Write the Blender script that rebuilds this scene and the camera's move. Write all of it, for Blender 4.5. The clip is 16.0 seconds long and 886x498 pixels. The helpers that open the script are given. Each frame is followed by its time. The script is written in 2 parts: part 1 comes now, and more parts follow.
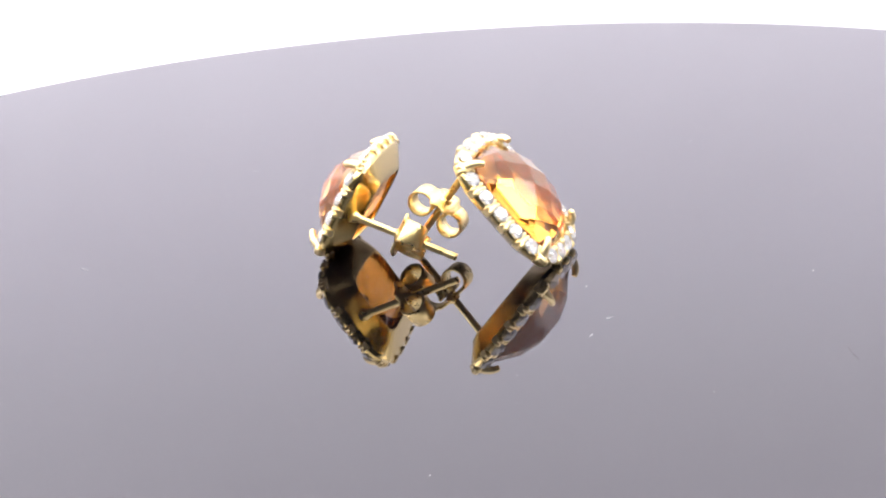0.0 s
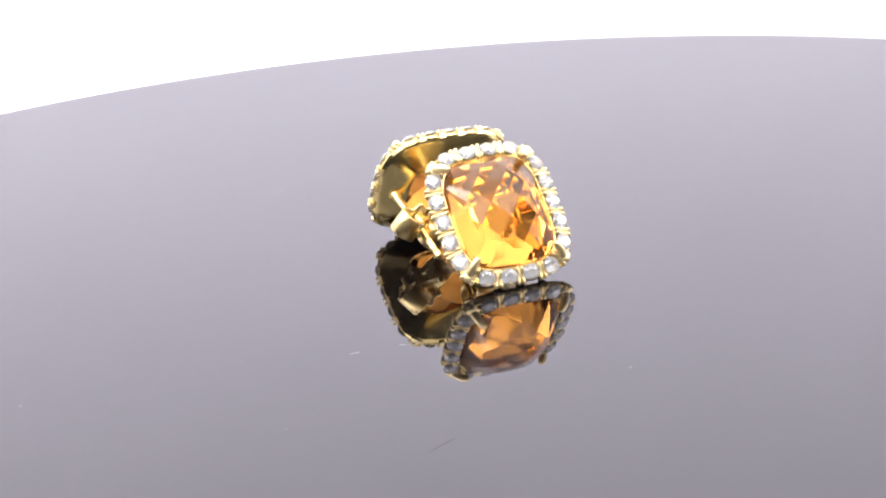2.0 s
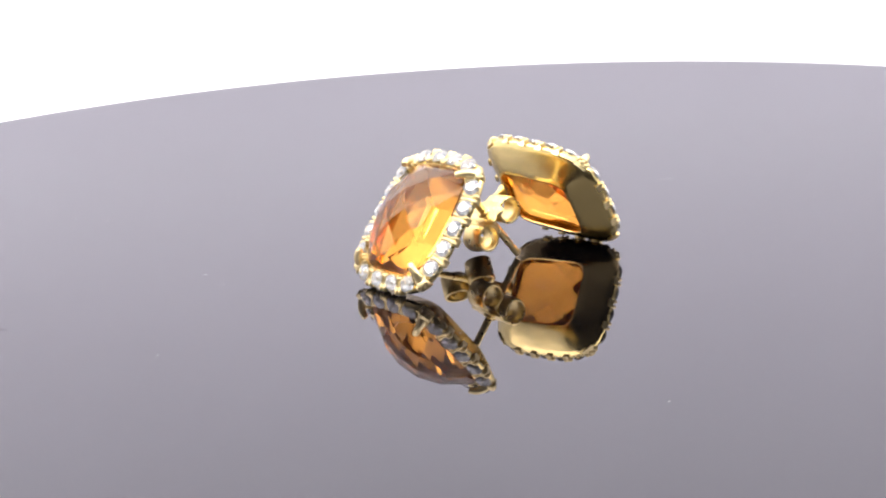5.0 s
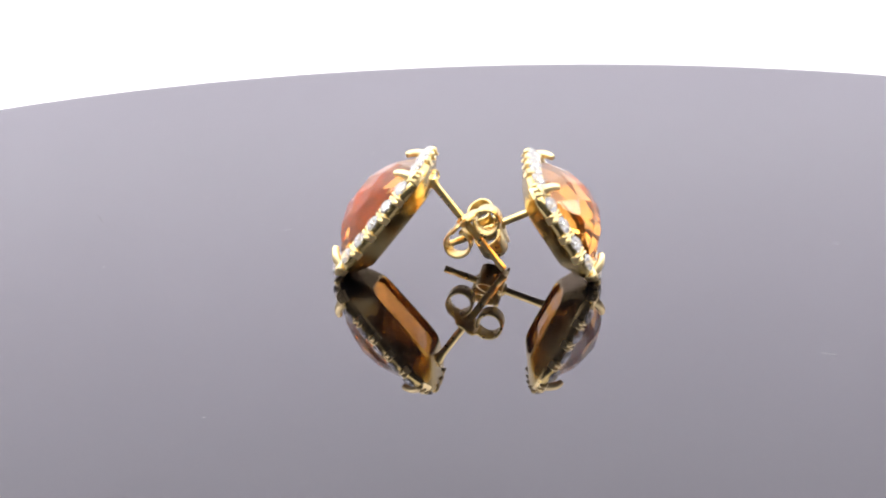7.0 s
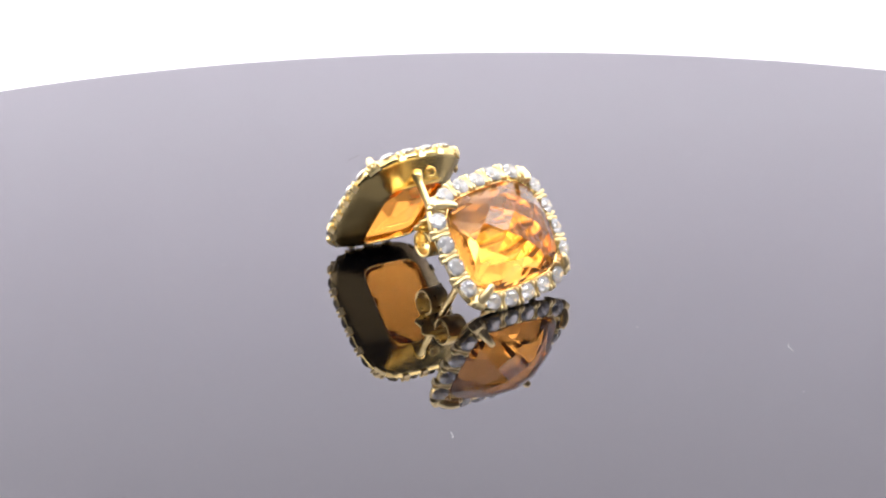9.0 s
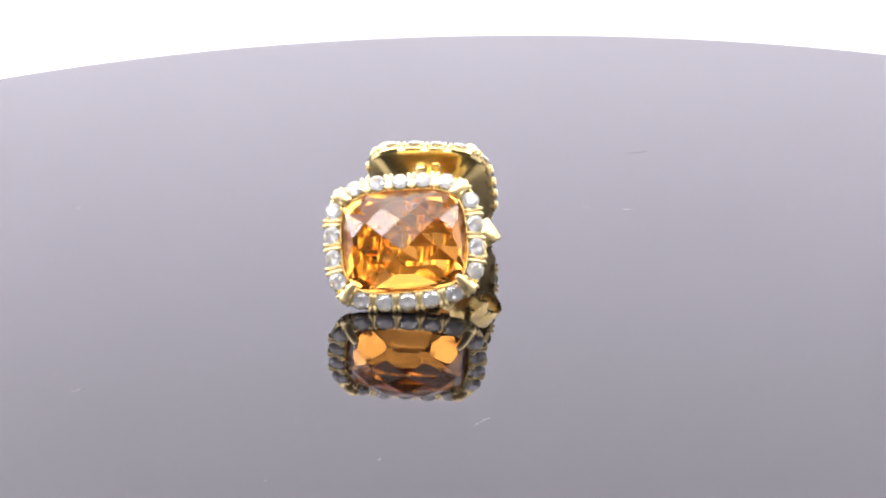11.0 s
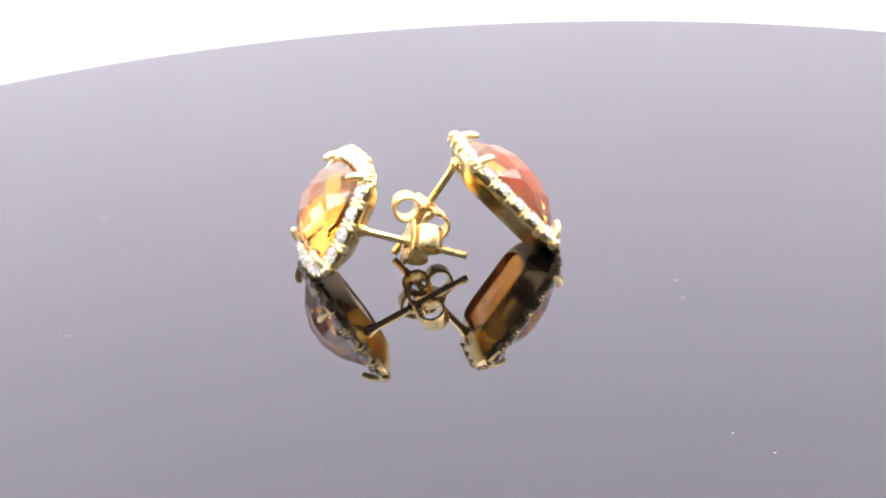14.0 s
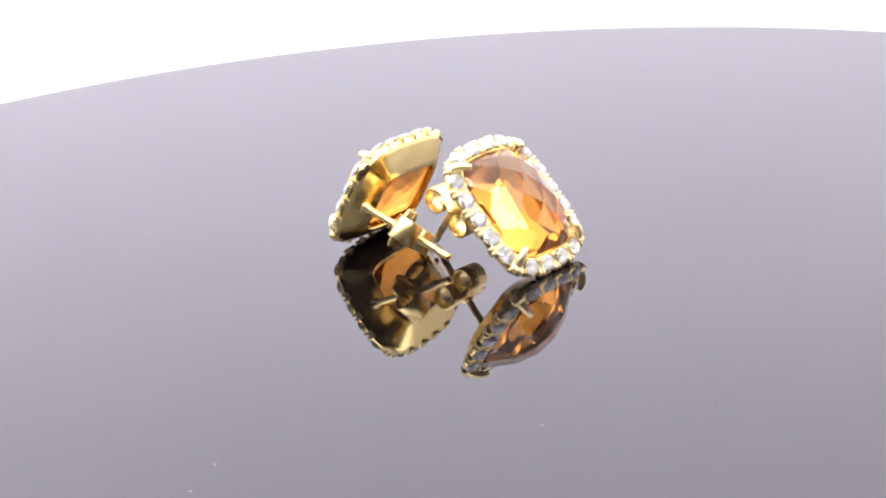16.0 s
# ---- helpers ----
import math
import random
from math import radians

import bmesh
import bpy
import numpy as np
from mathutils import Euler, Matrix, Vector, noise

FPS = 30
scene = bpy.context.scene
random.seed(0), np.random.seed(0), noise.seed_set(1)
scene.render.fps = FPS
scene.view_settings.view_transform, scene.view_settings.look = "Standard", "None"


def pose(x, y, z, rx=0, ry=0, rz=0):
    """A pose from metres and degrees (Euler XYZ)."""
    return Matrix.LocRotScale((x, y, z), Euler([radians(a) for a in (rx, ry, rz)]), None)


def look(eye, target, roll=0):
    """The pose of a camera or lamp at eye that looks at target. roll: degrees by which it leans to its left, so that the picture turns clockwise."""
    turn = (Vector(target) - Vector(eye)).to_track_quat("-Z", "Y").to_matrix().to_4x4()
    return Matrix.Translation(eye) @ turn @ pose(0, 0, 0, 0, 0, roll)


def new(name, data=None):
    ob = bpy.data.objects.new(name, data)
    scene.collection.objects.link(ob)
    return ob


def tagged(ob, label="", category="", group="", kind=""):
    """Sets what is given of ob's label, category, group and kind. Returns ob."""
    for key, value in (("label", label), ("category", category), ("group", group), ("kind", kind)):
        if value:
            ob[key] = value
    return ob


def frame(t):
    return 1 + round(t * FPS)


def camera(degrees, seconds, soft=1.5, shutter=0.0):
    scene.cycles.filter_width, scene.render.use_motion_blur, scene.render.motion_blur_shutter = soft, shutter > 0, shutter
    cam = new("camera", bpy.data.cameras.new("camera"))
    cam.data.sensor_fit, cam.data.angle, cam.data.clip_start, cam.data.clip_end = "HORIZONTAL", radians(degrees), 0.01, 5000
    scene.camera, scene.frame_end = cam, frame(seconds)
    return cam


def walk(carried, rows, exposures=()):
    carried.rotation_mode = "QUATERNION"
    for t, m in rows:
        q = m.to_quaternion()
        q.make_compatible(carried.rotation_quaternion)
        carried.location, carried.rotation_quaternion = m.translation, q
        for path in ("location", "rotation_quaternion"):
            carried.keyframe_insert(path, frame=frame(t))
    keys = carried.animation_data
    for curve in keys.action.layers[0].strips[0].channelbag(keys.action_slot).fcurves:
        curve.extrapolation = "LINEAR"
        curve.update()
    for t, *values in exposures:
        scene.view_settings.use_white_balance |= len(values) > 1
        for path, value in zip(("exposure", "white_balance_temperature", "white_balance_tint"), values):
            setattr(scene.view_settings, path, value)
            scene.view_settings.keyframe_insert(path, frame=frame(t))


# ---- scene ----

MM = 0.001
SECONDS = 16.0

# ---- camera: it stands still before the turning disc ----
cam = camera(27.532, SECONDS, soft=2.0)
EYE = Vector((0.0, -0.168889, 0.0550))
YAW, DOWN = radians(0.3124), radians(17.6033)
AIM = EYE + Vector((-math.sin(YAW) * math.cos(DOWN), math.cos(YAW) * math.cos(DOWN), -math.sin(DOWN)))
CAMERA_POSE = look(EYE, AIM, -3.1429)
walk(cam, [(0.0, CAMERA_POSE), (SECONDS, CAMERA_POSE)],
     exposures=((0.0, 0.13), (1.0, 0.04), (2.0, 0.01), (3.5, -0.15), (5.2, -0.26), (7.0, -0.28), (9.0, -0.14), (10.5, 0.03), (12.0, 0.13), (14.0, 0.14), (16.0, 0.12)))

# ---- the turn of the disc, with its slight wobble ----
TURNED = ((-2.0, -49.5), (0.0, 0.0), (2.0, 49.361), (4.2, 101.935), (6.3, 150.897), (9.2, 217.058), (11.3, 264.843), (13.5, 317.836), (16.0, 380.998), (18.0, 430.5))
TILT = pose(0, 0, 0, 0, -1.5944, 0) @ pose(0, 0, 0, 1.6678, 0, 0)


def turned(t):
    """Degrees by which the disc has turned, clockwise from above: a soft curve through the rows."""
    for (ta, a), (tb, b), (tc, c), (td, d) in zip(TURNED, TURNED[1:], TURNED[2:], TURNED[3:]):
        if tb <= t <= tc:
            u, w = (t - tb) / (tc - tb), tc - tb
            sb, sc = (c - a) / (tc - ta) * w, (d - b) / (td - tb) * w
            return (2 * u ** 3 - 3 * u ** 2 + 1) * b + (u ** 3 - 2 * u ** 2 + u) * sb + (3 * u ** 2 - 2 * u ** 3) * c + (u ** 3 - u ** 2) * sc
    return 0.0


def spin(t):
    return pose(0, 0, 0, 0, 0, -turned(t)) @ TILT


# ---- light: softboxes and added side fills on a white table-top tent, dim room before it ----
world = bpy.data.worlds.new("room")
scene.world = world
world.use_nodes = True
world.node_tree.nodes["Background"].inputs[0].default_value = (0.93, 0.93, 1.0, 1)
world.node_tree.nodes["Background"].inputs[1].default_value = 0.06


def softbox(name, eye, target, w, h, watts, color):
    d = bpy.data.lights.new(name, "AREA")
    d.shape, d.size, d.size_y, d.energy, d.color = "RECTANGLE", w, h, watts, color
    ob = new(name, d)
    ob.matrix_world = look(eye, target)
    return ob


softbox("top_softbox", (0.0, 0.12, 0.66), (0.0, 0.42, 0.56), 0.80, 0.24, 1.95, (1.0, 0.98, 0.96))
softbox("front_softbox", (-0.03, -0.34, 0.58), (0.0, 0.0, 0.0), 0.86, 0.46, 4.5, (1.0, 0.98, 0.96))
# side fills, added to brighten the tent's back; no such lamps are known
softbox("side_fill_west", (-0.40, -0.03, 0.43), (0.06, 0.36, 0.48), 0.36, 0.46, 5.1, (1.0, 0.98, 0.97))
softbox("side_fill_east", (0.40, -0.03, 0.43), (-0.06, 0.36, 0.48), 0.36, 0.46, 4.3, (1.0, 0.98, 0.97))


# ---- materials ----
def material(name):
    m = bpy.data.materials.new(name)
    m.use_nodes = True
    return m, m.node_tree.nodes, m.node_tree.links, m.node_tree.nodes["Principled BSDF"]


def noise_node(nodes, links, scale, detail=4.0):
    co = nodes.new("ShaderNodeTexCoord")
    n = nodes.new("ShaderNodeTexNoise")
    n.inputs["Scale"].default_value = scale
    n.inputs["Detail"].default_value = detail
    links.new(co.outputs["Object"], n.inputs["Vector"])
    return n


def ramp(nodes, links, source, a, b, ca, cb):
    r = nodes.new("ShaderNodeValToRGB")
    r.color_ramp.elements[0].position, r.color_ramp.elements[1].position = a, b
    r.color_ramp.elements[0].color, r.color_ramp.elements[1].color = ca, cb
    links.new(source, r.inputs["Fac"])
    return r


def grey(v):
    return (v, v, v, 1)


def bump(nodes, links, source, target, strength, distance):
    b = nodes.new("ShaderNodeBump")
    b.inputs["Strength"].default_value, b.inputs["Distance"].default_value = strength, distance
    links.new(source, b.inputs["Height"])
    links.new(b.outputs["Normal"], target.inputs["Normal"])


def gold(name, color, rough, dents):
    m, nodes, links, p = material(name)
    p.inputs["Metallic"].default_value = 1.0
    n = noise_node(nodes, links, 900.0)
    c = ramp(nodes, links, n.outputs["Fac"], 0.3, 0.7, (color[0] * 0.95, color[1] * 0.93, color[2] * 0.88, 1), (*color, 1))
    links.new(c.outputs["Color"], p.inputs["Base Color"])
    f = noise_node(nodes, links, 1400.0)
    r = ramp(nodes, links, f.outputs["Fac"], 0.25, 0.75, grey(rough * 0.8), grey(rough * 1.3))
    links.new(r.outputs["Color"], p.inputs["Roughness"])
    w = noise_node(nodes, links, 500.0, 2.0)
    bump(nodes, links, w.outputs["Fac"], p, dents, 0.0002)
    return m


GOLD = gold("polished_yellow_gold", (0.96, 0.75, 0.33), 0.20, 0.12)
GOLD_CAST = gold("cast_yellow_gold", (0.96, 0.79, 0.44), 0.40, 0.16)
GOLD_STAMPED = gold("stamped_yellow_gold", (0.96, 0.76, 0.36), 0.29, 0.06)


def gem(name, color, ior, rough, clear):
    m, nodes, links, p = material(name)
    p.inputs["Base Color"].default_value = (*color, 1)
    p.inputs["IOR"].default_value = ior
    p.inputs["Roughness"].default_value = rough
    p.inputs["Transmission Weight"].default_value = clear
    return m


# both keep a diffuse share: sparkle and inner light put into the colour
CITRINE = gem("orange_citrine", (0.995, 0.430, 0.078), 1.55, 0.0, 0.94)
CRYSTAL = gem("clear_crystal", (0.97, 0.97, 1.0), 2.15, 0.0, 0.76)


def black_acrylic():
    """Black acrylic with a faint violet polish: a black body under a mirror skin that grows with the angle."""
    m, nodes, links, p = material("black_acrylic")
    n = noise_node(nodes, links, 60.0)
    c = ramp(nodes, links, n.outputs["Fac"], 0.35, 0.7, (0.0010, 0.0010, 0.0012, 1), (0.0022, 0.0020, 0.0024, 1))
    links.new(c.outputs["Color"], p.inputs["Base Color"])
    p.inputs["Specular IOR Level"].default_value = 0.0
    f = noise_node(nodes, links, 25.0)
    r = ramp(nodes, links, f.outputs["Fac"], 0.3, 0.75, grey(0.0), grey(0.02))
    gloss = nodes.new("ShaderNodeBsdfGlossy")
    gloss.inputs["Color"].default_value = (0.925, 0.888, 0.99, 1)
    links.new(r.outputs["Color"], gloss.inputs["Roughness"])
    skin = nodes.new("ShaderNodeFresnel")
    skin.inputs["IOR"].default_value = 1.60
    mix = nodes.new("ShaderNodeMixShader")
    links.new(skin.outputs["Fac"], mix.inputs[0])
    links.new(p.outputs["BSDF"], mix.inputs[1])
    links.new(gloss.outputs["BSDF"], mix.inputs[2])
    links.new(mix.outputs["Shader"], nodes["Material Output"].inputs["Surface"])
    return m


ACRYLIC = black_acrylic()


def paper(name, color):
    m, nodes, links, p = material(name)
    n = noise_node(nodes, links, 12.0)
    c = ramp(nodes, links, n.outputs["Fac"], 0.3, 0.7, tuple(v * 0.97 for v in color) + (1,), (*color, 1))
    links.new(c.outputs["Color"], p.inputs["Base Color"])
    p.inputs["Roughness"].default_value = 0.8
    p.inputs["Specular IOR Level"].default_value = 0.2
    f = noise_node(nodes, links, 700.0)
    bump(nodes, links, f.outputs["Fac"], p, 0.08, 0.0005)
    return m


WHITE_PAPER = paper("white_backdrop_paper", (0.655, 0.65, 0.672))
WHITE_FABRIC = paper("white_tent_fabric", (0.82, 0.82, 0.84))


def plain(name, color, rough):
    m, nodes, links, p = material(name)
    n = noise_node(nodes, links, 300.0)
    c = ramp(nodes, links, n.outputs["Fac"], 0.3, 0.7, tuple(v * 0.8 for v in color) + (1,), (*color, 1))
    links.new(c.outputs["Color"], p.inputs["Base Color"])
    p.inputs["Roughness"].default_value = rough
    return m


DUST = plain("pale_dust", (0.5, 0.49, 0.52), 0.9)
DARK_LINT = plain("dark_lint", (0.09, 0.07, 0.07), 0.9)
DARK_TABLE = plain("dark_table_laminate", (0.012, 0.011, 0.010), 0.6)
BASE_PLASTIC = plain("white_base_plastic", (0.75, 0.75, 0.76), 0.4)


# ---- mesh helpers ----
def part(name, bm, mat, parent=None, label="", smooth=True):
    me = bpy.data.meshes.new(name)
    for f in bm.faces:
        f.smooth = smooth
    bm.to_mesh(me)
    bm.free()
    me.materials.append(mat)
    ob = new(name, me)
    ob.parent = parent
    if label:
        tagged(ob, label)
    return ob


def shared(name, me, parent, m=None):
    ob = new(name, me)
    ob.parent = parent
    if m is not None:
        ob.matrix_basis = m
    return ob


def cushion(a, b, n, count, z=0.0):
    """Points of a cushion outline (a superellipse), evenly spaced by angle."""
    out = []
    for i in range(count):
        t = 2 * math.pi * i / count
        c, s = math.cos(t), math.sin(t)
        k = (abs(c) ** n + abs(s) ** n) ** (-1.0 / n)
        out.append(Vector((a * k * c, b * k * s, z)))
    return out


def loft(bm, rings, closed=False):
    vs = [[bm.verts.new(p) for p in r] for r in rings]
    pairs = list(zip(vs, vs[1:])) + ([(vs[-1], vs[0])] if closed else [])
    for r0, r1 in pairs:
        for i in range(len(r0)):
            j = (i + 1) % len(r0)
            bm.faces.new((r0[i], r0[j], r1[j], r1[i]))
    return vs


def tube(bm, points, radii, sides=12, caps=True):
    """A round bar along points with a radius at each."""
    rings = []
    up = Vector((0.3, 0.2, 1.0))
    for i, p in enumerate(points):
        d = (points[min(i + 1, len(points) - 1)] - points[max(i - 1, 0)]).normalized()
        u = d.cross(up)
        if u.length < 0.05:
            u = d.cross(Vector((1, 0.1, 0)))
        u.normalize()
        v = d.cross(u)
        rings.append([p + radii[i] * (math.cos(2 * math.pi * k / sides) * u + math.sin(2 * math.pi * k / sides) * v) for k in range(sides)])
    vs = loft(bm, rings)
    if caps:
        bm.faces.new(vs[0])
        bm.faces.new(list(reversed(vs[-1])))
    bmesh.ops.recalc_face_normals(bm, faces=bm.faces)


def smooth_path(points, steps):
    """A soft curve through points (Catmull-Rom)."""
    p = [points[0]] + list(points) + [points[-1]]
    out = []
    for i in range(1, len(p) - 2):
        for k in range(steps):
            t = k / steps
            out.append(0.5 * ((2 * p[i]) + (p[i + 1] - p[i - 1]) * t + (2 * p[i - 1] - 5 * p[i] + 4 * p[i + 1] - p[i + 2]) * t * t
                              + (3 * p[i] - p[i - 1] - 3 * p[i + 1] + p[i + 2]) * t ** 3))
    out.append(points[-1].copy())
    return out


def cut(bm, co, no):
    """Cuts away what lies beyond the plane and closes the cut with one facet."""
    bmesh.ops.bisect_plane(bm, geom=bm.verts[:] + bm.edges[:] + bm.faces[:], dist=1e-7, plane_co=co, plane_no=no, clear_outer=True)
    edges = [e for e in bm.edges if e.is_boundary]
    if edges:
        bmesh.ops.holes_fill(bm, edges=edges, sides=0)


# ---- the setting ----
def sweep():
    """White paper on the table, with a short soft bend up against the tent's back."""
    prof = [(-0.125, -0.022), (0.32, -0.022)]
    for i in range(1, 13):
        a = math.pi / 2 * i / 12
        prof.append((0.32 + 0.04 * math.sin(a), 0.018 - 0.04 * math.cos(a)))
    bm = bmesh.new()
    rows = []
    for off in (0.0, -0.002):
        rows.append([[bm.verts.new((x, y - off * 0.7, z + off)) for x in (-0.53, 0.53)] for y, z in prof])
    for r in rows:
        for (a0, a1), (b0, b1) in zip(r, r[1:]):
            bm.faces.new((a0, a1, b1, b0))
    ob = part("backdrop", bm, WHITE_PAPER)
    return tagged(ob, "white paper lying under the turntable, bent up behind it", "backdrop", kind="structure")


sweep()


def panel(name, x0, x1, y0, y1, z0, z1, label):
    bm = bmesh.new()
    bmesh.ops.create_cube(bm, size=1.0)
    for v in bm.verts:
        v.co = Vector((x0 if v.co.x < 0 else x1, y0 if v.co.y < 0 else y1, z0 if v.co.z < 0 else z1))
    return tagged(part(name, bm, WHITE_FABRIC, smooth=False), label, "wall", kind="structure")


bm = bmesh.new()
for x, y in ((-3, -3), (3, -3), (3, 3), (-3, 3)):
    bm.verts.new((x, y, -0.026))
bm.faces.new(bm.verts[:])
tagged(part("floor", bm, DARK_TABLE, smooth=False), "dark table top under the white paper", "table top", kind="structure")
panel("wall_west", -0.55, -0.54, -0.10, 0.398, -0.03, 0.80, "white fabric side of the photo tent")
panel("wall_east", 0.54, 0.55, -0.10, 0.398, -0.03, 0.80, "white fabric side of the photo tent")
# out-of-view back, whiter than the paper so that the disc mirrors it brighter
panel("wall_north", -0.55, 0.55, 0.40, 0.41, -0.03, 0.80, "white fabric tent back out of view, added to brighten the disc's reflection")
panel("ceiling", -0.55, 0.55, -0.10, 0.42, 0.80, 0.81, "white fabric top of the photo tent")


# ---- the turntable ----
def turntable():
    root = new("turntable")
    tagged(root, "round glossy black acrylic turntable disc, slowly turning", "turntable")
    bm = bmesh.new()
    R, n = 108.27 * MM, 256
    c = Vector((-3.243 * MM, -2.870 * MM, 0))

    def ring(r, z):
        return [c + Vector((r * math.cos(2 * math.pi * i / n), r * math.sin(2 * math.pi * i / n), z)) for i in range(n)]
    rings = [ring(R - 0.5 * MM, 0.0), ring(R - 0.15 * MM, -0.15 * MM), ring(R, -0.5 * MM), ring(R, -4.5 * MM), ring(R - 0.5 * MM, -5 * MM)]
    vs = loft(bm, rings)
    bm.faces.new(vs[0])
    bm.faces.new(list(reversed(vs[-1])))
    bmesh.ops.recalc_face_normals(bm, faces=bm.faces)
    disc = part("disc", bm, ACRYLIC, root)
    for f in disc.data.polygons:
        f.use_smooth = len(f.vertices) == 4
    # dust and lint lying on the disc: a few that catch the light, and fine specks all over
    rng = random.Random(5)
    bm = bmesh.new()

    def speck(x, y, s):
        a = rng.uniform(0, 2 * math.pi)
        m = Matrix.Translation((x, y, 0.01 * MM)) @ Matrix.Rotation(a, 4, "Z") @ Matrix.Diagonal((s, s * rng.uniform(0.5, 1.2), s * 0.35, 1))
        bmesh.ops.create_icosphere(bm, subdivisions=1, radius=1.0, matrix=m)

    def lint(x, y, length, angle, thick=0.014, bend=0.12):
        d = Vector((math.cos(angle), math.sin(angle), 0)) * length / 2
        q = Vector((-d.y, d.x, 0)) * bend
        p = Vector((x, y, thick * MM))
        tube(bm, smooth_path([p - d, p - d * 0.3 + q, p + d * 0.4 + q * 0.7, p + d - q], 3), [thick * MM] * 10, 5)

    for x, y, s in ((33.3, -10.2, 0.08), (12.3, -9.6, 0.07), (19.2, 11.8, 0.05), (-30.8, -32.0, 0.05), (28.4, 35.2, 0.08), (-42.2, 15.5, 0.08), (-0.1, 34.9, 0.06),
                    (20.2, -35.4, 0.06), (-2.3, -50.8, 0.14), (-2.6, -46.3, 0.07), (4.8, -29.0, 0.05)):
        speck(x * MM, y * MM, s * MM)
    for x, y, length, angle in ((13.6, -17.9, 0.7, 0.4), (-22.6, 37.0, 1.3, 2.3), (-37.5, 6.4, 1.7, -0.9), (11.6, -21.7, 0.8, 1.2)):
        lint(x * MM, y * MM, length * MM, angle)
    for i in range(46):
        a, r = rng.uniform(0, 2 * math.pi), 100 * MM * math.sqrt(rng.random())
        x, y = c.x + r * math.cos(a), c.y + r * math.sin(a)
        speck(x, y, rng.uniform(0.018, 0.038) * MM)
    tagged(part("dust", bm, DUST, root, "pale specks of dust and lint"), kind="stuff")
    bm = bmesh.new()
    lint(32.5 * MM, -29.9 * MM, 2.8 * MM, 1.7, 0.010, 0.05)
    part("dark_lint", bm, DARK_LINT, root, "short dark thread of lint")
    return root


TABLE = turntable()


def base():
    bm = bmesh.new()
    n = 64

    def ring(r, z):
        return [Vector((r * math.cos(2 * math.pi * i / n), r * math.sin(2 * math.pi * i / n), z)) for i in range(n)]
    vs = loft(bm, [ring(0.050, -0.022), ring(0.050, -0.0095), ring(0.048, -0.0075)])
    bm.faces.new(vs[-1])
    bm.faces.new(list(reversed(vs[0])))
    bmesh.ops.recalc_face_normals(bm, faces=bm.faces)
    return tagged(part("motor_stand", bm, BASE_PLASTIC), "white plastic motor stand under the black disc", "stand")


base()


# ---- the earrings ----
NC = 3.55                      # squareness of the cushion outline
HALO_A, HALO_B = 5.606, 6.596  # half width and half length of the ring of small stones, mm
PITCH_LONG, PITCH_SHORT = 2.125, 2.195


def halo_at(x=None, y=None):
    """The point of the ring of small stones at the given x or y, and its outward way."""
    if x is None:
        x = HALO_A * (1 - abs(y / HALO_B) ** NC) ** (1 / NC)
    else:
        y = HALO_B * (1 - abs(x / HALO_A) ** NC) ** (1 / NC)
    g = Vector((abs(x / HALO_A) ** (NC - 1) / HALO_A, abs(y / HALO_B) ** (NC - 1) / HALO_B, 0)).normalized()
    return Vector((x, y, 0)), g


def halo_spots():
    """Places of the 18 small stones and of the bars between them: point, outward way."""
    stones, bars = [], []
    for side in (-1, 1):
        for i in range(5):
            y = (i - 2) * PITCH_LONG
            p, g = halo_at(y=abs(y))
            f = Vector((side, 1 if y >= 0 else -1, 1))
            stones.append((p * f, g * f))
        for i in range(6):
            y = (i - 2.5) * PITCH_LONG
            p, g = halo_at(y=abs(y))
            f = Vector((side, 1 if y >= 0 else -1, 1))
            bars.append((p * f, g * f))
        for i in range(4):
            x = (i - 1.5) * PITCH_SHORT
            p, g = halo_at(x=abs(x))
            f = Vector((1 if x >= 0 else -1, side, 1))
            stones.append((p * f, g * f))
        for i in range(5):
            x = (i - 2) * PITCH_SHORT
            p, g = halo_at(x=abs(x))
            f = Vector((1 if x >= 0 else -1, side, 1))
            bars.append((p * f, g * f))
    return stones, bars


LEAN = radians(20)             # by which the ring of small stones slopes outward


def frame_at(p, g):
    """A pose in mm-space turned to metres: x along the outline, y outward down the slope of the halo, z out of it."""
    out, up = g.normalized(), Vector((0, 0, 1))
    y = out * math.cos(LEAN) - up * math.sin(LEAN)
    z = up * math.cos(LEAN) + out * math.sin(LEAN)
    m = Matrix((y.cross(z), y, z)).transposed().to_4x4()
    return Matrix.Translation(p * MM) @ m


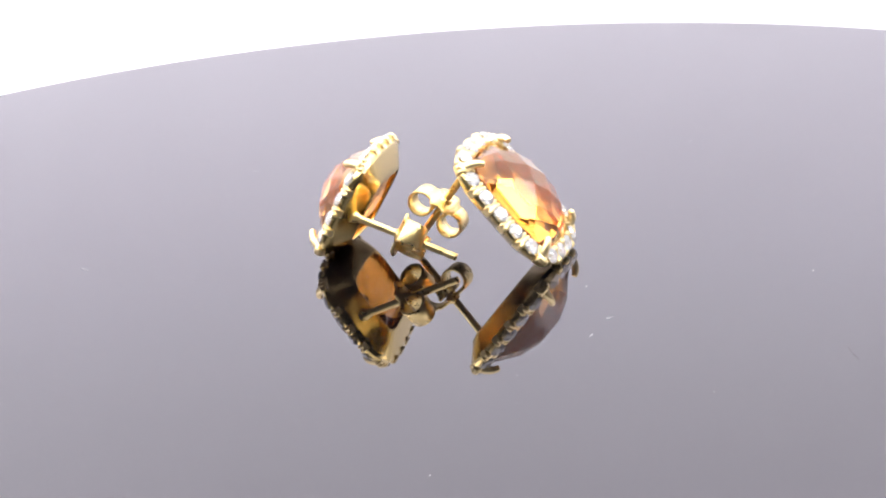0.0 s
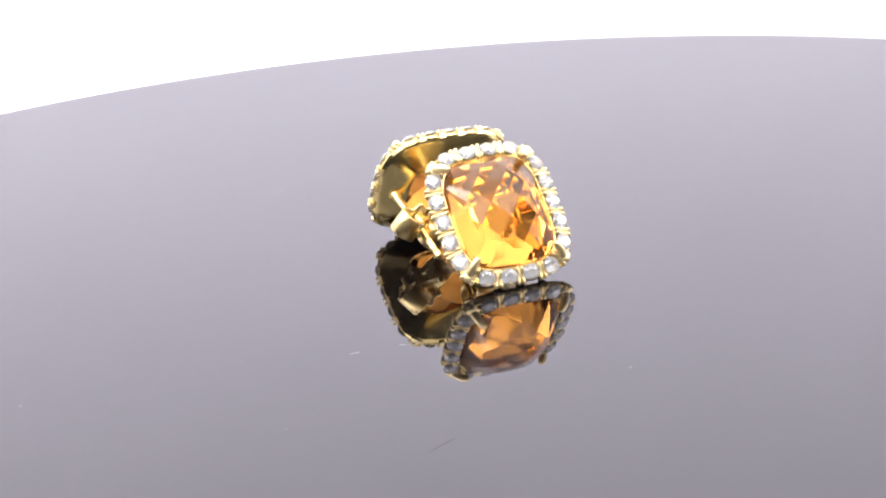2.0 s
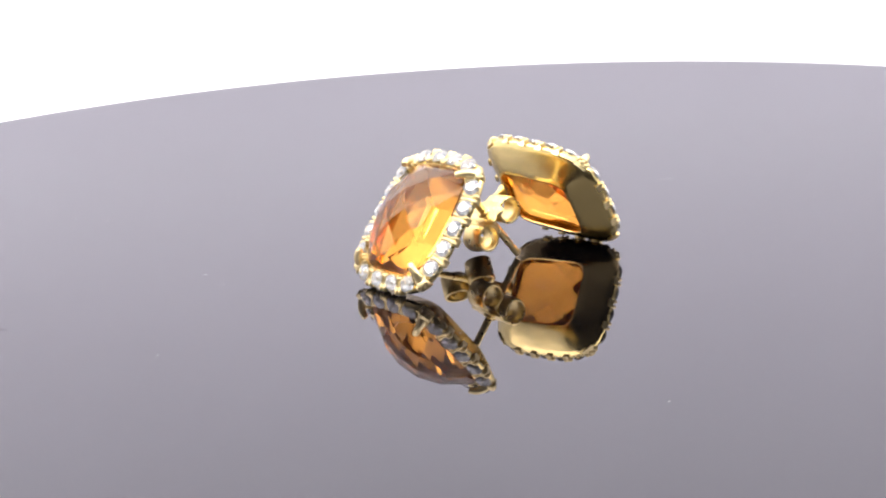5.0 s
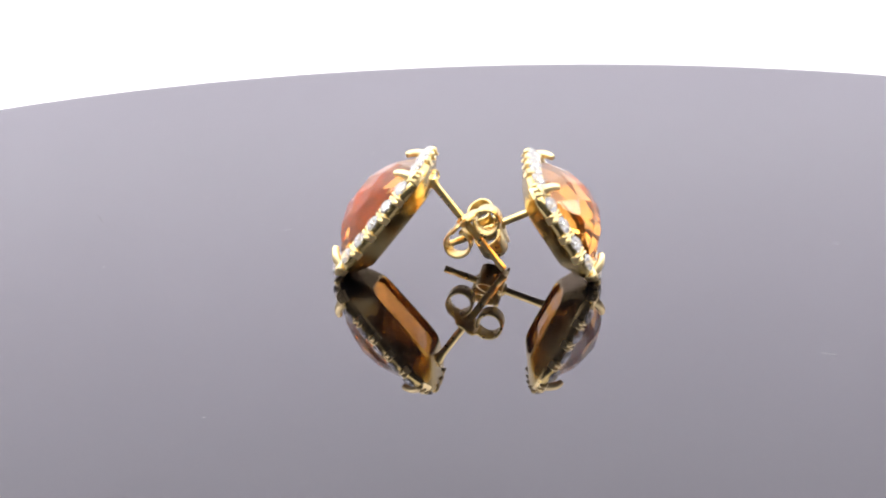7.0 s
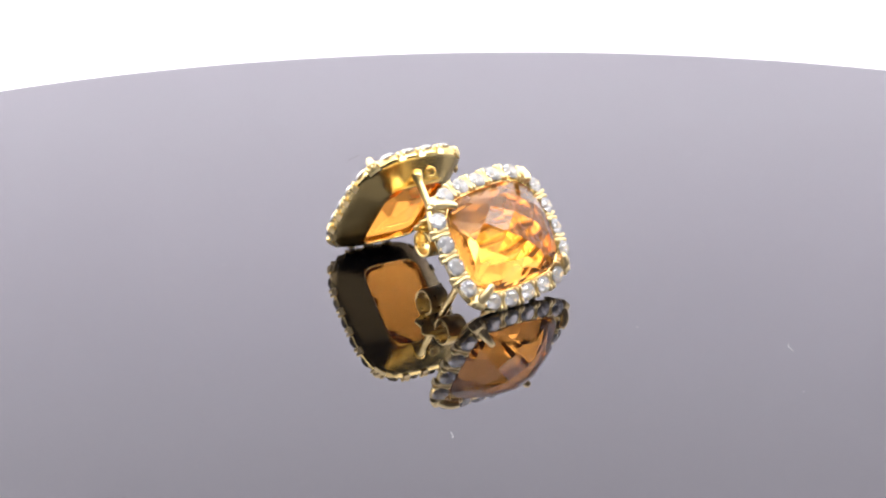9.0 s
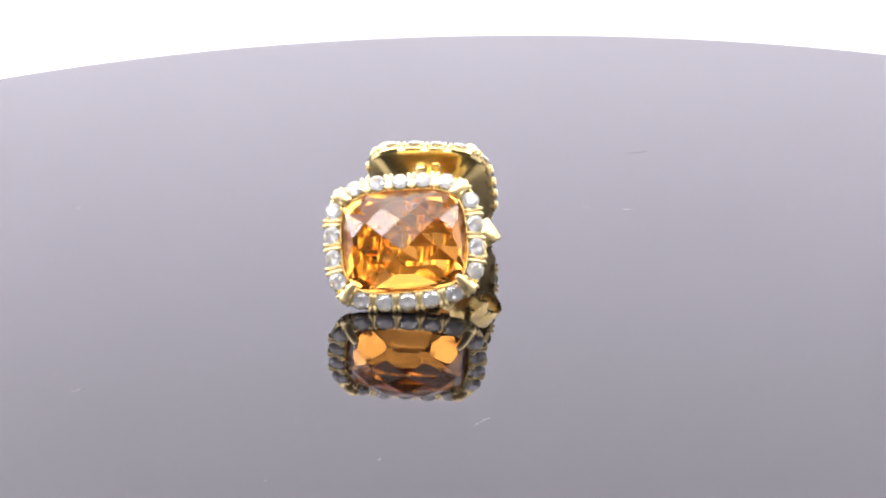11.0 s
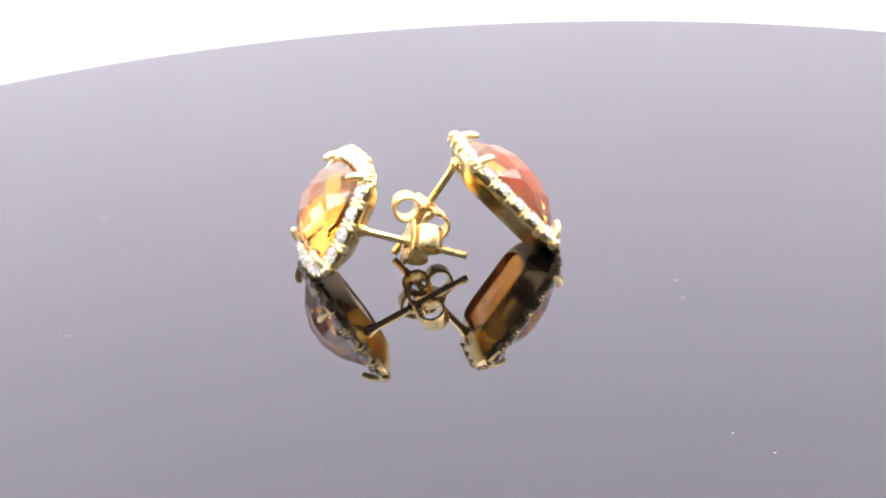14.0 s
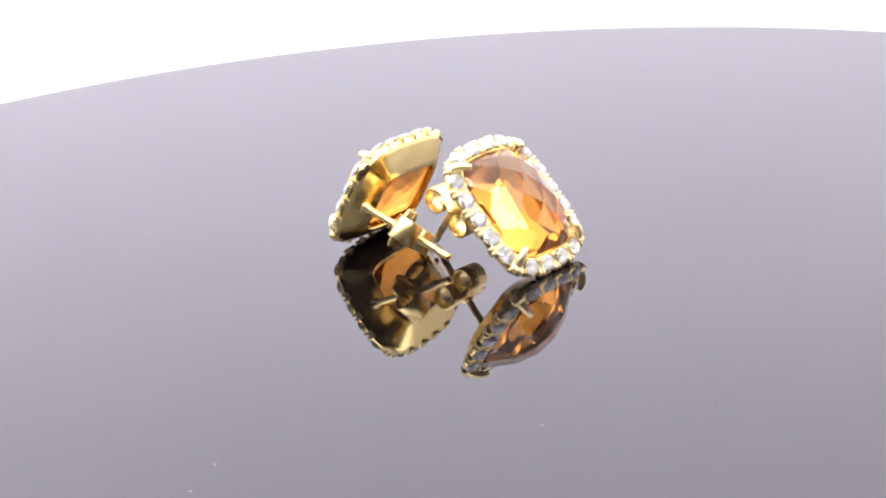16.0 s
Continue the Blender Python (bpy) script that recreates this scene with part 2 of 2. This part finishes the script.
def halo_frame(parent):
    bm = bmesh.new()
    n = 96
    prof = [(6.08, 7.07, -0.10, NC), (6.15, 7.14, -0.17, NC), (6.17, 7.16, -0.44, NC), (6.17, 7.16, -0.54, NC), (6.12, 7.11, -0.66, 3.8), (5.55, 6.54, -1.05, 4.3),
            (4.75, 5.74, -1.62, 5.0), (3.85, 4.84, -2.20, 5.8), (3.50, 4.48, -2.42, 6.0), (3.36, 4.34, -2.46, 6.0), (3.26, 4.24, -2.38, 6.0), (3.34, 4.32, -2.20, 6.0),
            (4.10, 5.05, -1.60, 5.0), (4.45, 5.42, -0.90, 4.0), (4.60, 5.58, -0.30, NC), (4.67, 5.66, 0.08, NC), (4.77, 5.76, 0.22, NC), (4.88, 5.87, 0.20, NC),
            (4.95, 5.94, 0.04, NC), (5.32, 6.31, -0.56, NC), (5.62, 6.61, -0.64, NC), (5.93, 6.92, -0.24, NC), (6.01, 7.00, -0.11, NC)]
    loft(bm, [[v * MM for v in cushion(a, b, e, n, z)] for a, b, z, e in prof], closed=True)
    bmesh.ops.recalc_face_normals(bm, faces=bm.faces)
    return part("halo_frame", bm, GOLD, parent, "polished gold cup-shaped mount")


def citrine(parent):
    """A checkerboard-cut cushion: a convex stone bounded by flat facets."""
    bm = bmesh.new()
    bmesh.ops.create_cube(bm, size=1.0)
    for v in bm.verts:
        v.co = Vector((v.co.x * 10.4, v.co.y * 12.6, v.co.z * 7.0))
    a, b = 4.62, 5.62

    def girdle(t):
        c, s = math.cos(t), math.sin(t)
        k = (abs(c) ** NC + abs(s) ** NC) ** (-1 / NC)
        p = Vector((a * k * c, b * k * s, 0))
        g = Vector((math.copysign(abs(p.x / a) ** (NC - 1) / a, c), math.copysign(abs(p.y / b) ** (NC - 1) / b, s), 0)).normalized()
        return p, g
    for i in range(28):
        p, g = girdle(2 * math.pi * (i + 0.5) / 28)
        cut(bm, p, g)
        if i % 2 == 0:
            q, h = girdle(2 * math.pi * (i + 1.0) / 28)
            cut(bm, q + Vector((0, 0, 0.35)), (h * 0.80 + Vector((0, 0, 0.62))).normalized())
    for i in range(-4, 5):
        for j in range(-4, 5):
            if (i + j) % 2 == 0:
                x, y = i * 1.38, j * 1.66
                if abs(x / 4.7) ** 2.5 + abs(y / 5.7) ** 2.5 < 1.0:
                    u, v = abs(x) / 5.4, abs(y) / 6.55
                    co = Vector((x, y, 3.0 * (1 - u ** 2.1 - v ** 2.1)))
                    cut(bm, co, Vector((math.copysign(3.0 * 2.1 / 5.4 * u ** 1.1, x), math.copysign(3.0 * 2.1 / 6.55 * v ** 1.1, y), 1)).normalized())
    # pavilion: steep side facets down to a broad, nearly flat back
    down = Vector((0, 0, -1))
    for i in range(12):
        p, g = girdle(2 * math.pi * (i + 0.5) / 12)
        cut(bm, p + down * 0.30, (g * 0.70 + down * 0.72).normalized())
    for x, y in ((1, 0), (-1, 0), (0, 1), (0, -1)):
        cut(bm, Vector((x * 1.5, y * 2.1, -2.25)), Vector((x * 0.27, y * 0.24, -1)).normalized())
    cut(bm, down * 2.34, Vector((0.03, 0.02, -1)).normalized())
    for v in bm.verts:
        v.co *= MM
    return part("citrine", bm, CITRINE, parent, "orange checkerboard-cut cushion citrine", smooth=False)


def brilliant_mesh():
    """A small round brilliant, girdle at z = 0."""
    bm = bmesh.new()
    k = 8

    def ring(r, z, o):
        return [Vector((r * math.cos(2 * math.pi * (i + o) / k), r * math.sin(2 * math.pi * (i + o) / k), z)) * MM for i in range(k)]
    pts = ring(0.48, 0.28, 0) + ring(0.69, 0.16, 0.5) + ring(0.82, 0.0, 0) + ring(0.82, 0.0, 0.5) + ring(0.82, -0.05, 0) + ring(0.82, -0.05, 0.5) + ring(0.44, -0.35, 0.5) + [Vector((0, 0, -0.68 * MM))]
    for p in pts:
        bm.verts.new(p)
    bmesh.ops.convex_hull(bm, input=bm.verts[:])
    me = bpy.data.meshes.new("small_crystal")
    bm.to_mesh(me)
    bm.free()
    me.materials.append(CRYSTAL)
    return me


def bar_mesh():
    """The gold between two small stones: a web with a groove along it, two slim rails on its edges and a bead at each end of both."""
    bm = bmesh.new()
    web = [(-0.37, -0.50), (-0.37, 0.06), (-0.25, 0.10), (-0.08, 0.10), (0.0, 0.02), (0.08, 0.10), (0.25, 0.10), (0.37, 0.06), (0.37, -0.50)]
    ends = [[bm.verts.new(Vector((x, y, z - (0.16 if abs(y) > 0.7 else 0))) * MM) for x, z in web] for y in (-0.86, -0.66, 0.0, 0.62, 0.80)]
    for r0, r1 in zip(ends, ends[1:]):
        for i in range(len(web)):
            j = (i + 1) % len(web)
            bm.faces.new((r0[i], r0[j], r1[j], r1[i]))
    bm.faces.new(ends[0])
    bm.faces.new(list(reversed(ends[-1])))
    for side in (-1, 1):
        pts = [Vector((side * x, y, z)) * MM for x, y, z in ((0.20, -0.78, -0.20), (0.20, -0.80, 0.02), (0.22, -0.70, 0.18), (0.23, -0.54, 0.21), (0.18, -0.32, 0.11), (0.16, 0.0, 0.07),
                                                             (0.18, 0.32, 0.11), (0.24, 0.52, 0.20), (0.26, 0.66, 0.17), (0.27, 0.76, 0.0), (0.27, 0.73, -0.26))]
        rad = [v * MM for v in (0.12, 0.15, 0.17, 0.16, 0.11, 0.10, 0.11, 0.16, 0.18, 0.18, 0.13)]
        tube(bm, pts, rad, 8)
    bmesh.ops.recalc_face_normals(bm, faces=bm.faces)
    me = bpy.data.meshes.new("bead_prong")
    for f in bm.faces:
        f.smooth = len(f.verts) == 4
    bm.to_mesh(me)
    bm.free()
    me.materials.append(GOLD_CAST)
    return me


def claw_mesh():
    """A claw that rises from a corner of the mount and bends over the stone; made for the corner +x +y."""
    bm = bmesh.new()
    pts = smooth_path([Vector(v) * MM for v in ((4.72, 5.58, -0.4), (4.62, 5.46, 0.25), (4.42, 5.24, 0.80), (4.12, 4.92, 1.20), (3.82, 4.60, 1.38))], 4)
    n = len(pts)
    rad = [(0.56 - 0.26 * (i / (n - 1)) ** 0.7) * MM for i in range(n)]
    rad[-1] = 0.20 * MM
    tube(bm, pts, rad, 10)
    me = bpy.data.meshes.new("claw")
    for f in bm.faces:
        f.smooth = True
    bm.to_mesh(me)
    bm.free()
    me.materials.append(GOLD_CAST)
    return me


def corner_mesh():
    """The smooth gold pad at a corner of the halo, from which the claw rises."""
    bm = bmesh.new()
    bmesh.ops.create_uvsphere(bm, u_segments=16, v_segments=8, radius=1.0)
    m = Matrix.Translation(Vector((4.56, 5.42, 0.0)) * MM) @ Matrix.Rotation(radians(40), 4, "Z") @ Matrix.Rotation(radians(95), 4, "Z") @ Matrix.Diagonal((0.70 * MM, 1.02 * MM, 0.30 * MM, 1))
    bmesh.ops.transform(bm, matrix=m, verts=bm.verts)
    me = bpy.data.meshes.new("corner_pad")
    for f in bm.faces:
        f.smooth = True
    bm.to_mesh(me)
    bm.free()
    me.materials.append(GOLD_CAST)
    return me


CORNER_MESH = corner_mesh()
CRYSTAL_MESH, BAR_MESH, CLAW_MESH = brilliant_mesh(), bar_mesh(), claw_mesh()


def strip(bm, prof, width, thick):
    """A bent metal strip: prof is its line in the x-z plane, the width runs along y."""
    n = len(prof)
    rings = []
    for i, p in enumerate(prof):
        d = (prof[min(i + 1, n - 1)] - prof[max(i - 1, 0)]).normalized()
        q = Vector((-d.z, 0, d.x)) * thick / 2
        h = Vector((0, width[i] / 2, 0))
        rings.append([p + q * 0.6 - h, p + q - h * 0.94, p + q + h * 0.94, p + q * 0.6 + h, p - q * 0.6 + h, p - q + h * 0.94, p - q - h * 0.94, p - q * 0.6 - h])
    vs = loft(bm, rings)
    bm.faces.new(vs[0])
    bm.faces.new(list(reversed(vs[-1])))
    bmesh.ops.recalc_face_normals(bm, faces=bm.faces)


def butterfly(parent, at, along, axis):
    """The push-on back: a plate across the post whose two ends curl into scrolls beside it. at: its plate's centre; along: the post's way to
    its tip; axis: the scrolls' axis."""
    z = along.normalized()
    y = (axis - axis.dot(z) * z).normalized()
    x = y.cross(z)
    m = Matrix.Translation(at * MM) @ Matrix((x, y, z)).transposed().to_4x4()
    bm = bmesh.new()
    lobes = ((0.0, 3.7), (0.3, 3.95), (0.6, 4.25), (0.85, 4.2), (1.02, 3.8), (1.14, 3.0), (1.28, 2.5), (1.5, 2.4))
    lobes = [(-u, w) for u, w in reversed(lobes[1:])] + list(lobes)
    strip(bm, [Vector((u, 0, 0.16 * (abs(u) / 1.5) ** 2 - 0.05)) * MM for u, w in lobes], [w * MM for u, w in lobes], 0.30 * MM)
    pts = [Vector((0, 0, v)) * MM for v in (-0.45, -0.42, -0.1, 0.5)]
    tube(bm, pts, [v * MM for v in (0.42, 0.62, 0.70, 0.55)], 16)
    plate = part("butterfly_back", bm, GOLD_STAMPED, parent, "stamped gold butterfly clutch on the post")
    plate.matrix_basis = m
    for side in (-1, 1):
        bm = bmesh.new()
        r, cx = 1.28, 1.75
        prof, width = [], []
        for i in range(30):
            a = math.radians(-110 + 335 * i / 29)
            rr = r * (1 - 0.10 * i / 29)
            prof.append(Vector((side * (cx + rr * math.cos(a)), 0, 0.08 + r + rr * math.sin(a))) * MM)
            width.append((2.4 - 0.3 * (i / 29)) * MM)
        strip(bm, prof, width, 0.26 * MM)
        part("scroll", bm, GOLD_STAMPED, plate)
    return plate


def earring(m, base_at, tip_at, clutch, axis, label, ring_at=None):
    root = new("earring")
    tagged(root, label, "earring", group="pair of earrings")
    halo_frame(root)
    citrine(root)
    stones, bars = halo_spots()
    rng = random.Random(3)
    for p, g in stones:
        shared("small_crystal", CRYSTAL_MESH, root, frame_at(p, g) @ Matrix.Translation((0, -0.02 * MM, 0.20 * MM)) @ pose(0, 0, 0, rng.uniform(-4, 4), rng.uniform(-4, 4), rng.uniform(0, 45)))
    for p, g in bars:
        shared("bead_prong", BAR_MESH, root, frame_at(p, g) @ Matrix.Translation((0, 0.05 * MM, -0.03 * MM)))
    for sx, sy in ((1, 1), (-1, 1), (1, -1), (-1, -1)):
        shared("claw", CLAW_MESH, root, Matrix.Diagonal((sx, sy, 1, 1)))
        shared("corner_pad", CORNER_MESH, root, Matrix.Diagonal((sx, sy, 1, 1)))
    a, b = Vector(base_at), Vector(tip_at)
    d = (b - a).normalized()
    bm = bmesh.new()
    L = (b - a).length
    pts = [a - d * 0.5, a, a + d * 0.25, a + d * 0.7, a + d * (L * 0.5), a + d * (L - 1.5), a + d * (L - 1.35), a + d * (L - 1.05), a + d * (L - 0.9), a + d * (L - 0.1), b]
    tube(bm, [p * MM for p in pts], [v * MM for v in (0.66, 0.58, 0.46, 0.37, 0.36, 0.36, 0.31, 0.31, 0.36, 0.36, 0.32)], 20)
    part("post", bm, GOLD_STAMPED, root, "straight polished gold post")
    if ring_at:
        n = Vector((0.25, 0.75, -0.60)).normalized()
        u = n.cross(Vector((0, 0, 1))).normalized()
        v = n.cross(u)
        turn = [2 * math.pi * i / 20 for i in range(21)]
        bm = bmesh.new()
        tube(bm, [(Vector(ring_at) + 0.46 * (math.cos(k) * u + math.sin(k) * v)) * MM for k in turn], [0.10 * MM] * 21, 8, caps=False)
        part("loop", bm, GOLD, root, "tiny gold ring beside the post")
    butterfly(root, a + d * (L * clutch), d, Vector(axis))
    root.matrix_basis = m
    return root


# poses in the disc's own space
POSE_A = Matrix(((0.353834, -0.598893, 0.718421, 0.0068225), (0.935307, 0.225464, -0.272702, 0.0004146), (0.001341, 0.768436, 0.639926, 0.0060891), (0, 0, 0, 1)))
POSE_B = Matrix(((-0.508569, -0.239953, -0.826910, -0.0093790), (0.061330, -0.968039, 0.243187, 0.0067106), (-0.858834, 0.072963, 0.507031, 0.0058217), (0, 0, 0, 1)))
EARRING_A = earring(POSE_A, (0.42, 5.30, -2.0), (0.73, 2.98, -12.60), 0.44, (1, 0, 0),
                    "gold halo earring with orange citrine resting on its post tip", ring_at=(-1.10, 5.68, -1.93))
EARRING_B = earring(POSE_B, (0.11, 5.45, -2.0), (-1.48, 5.65, -12.57), 0.44, (0.87, 0.50, 0),
                    "gold halo earring with orange citrine resting on its clutch")


def motions():
    times = [i * 0.25 for i in range(65)]
    for thing, at in ((TABLE, Matrix.Identity(4)), (EARRING_A, POSE_A), (EARRING_B, POSE_B)):
        walk(thing, [(t, spin(t) @ at) for t in times])


motions()
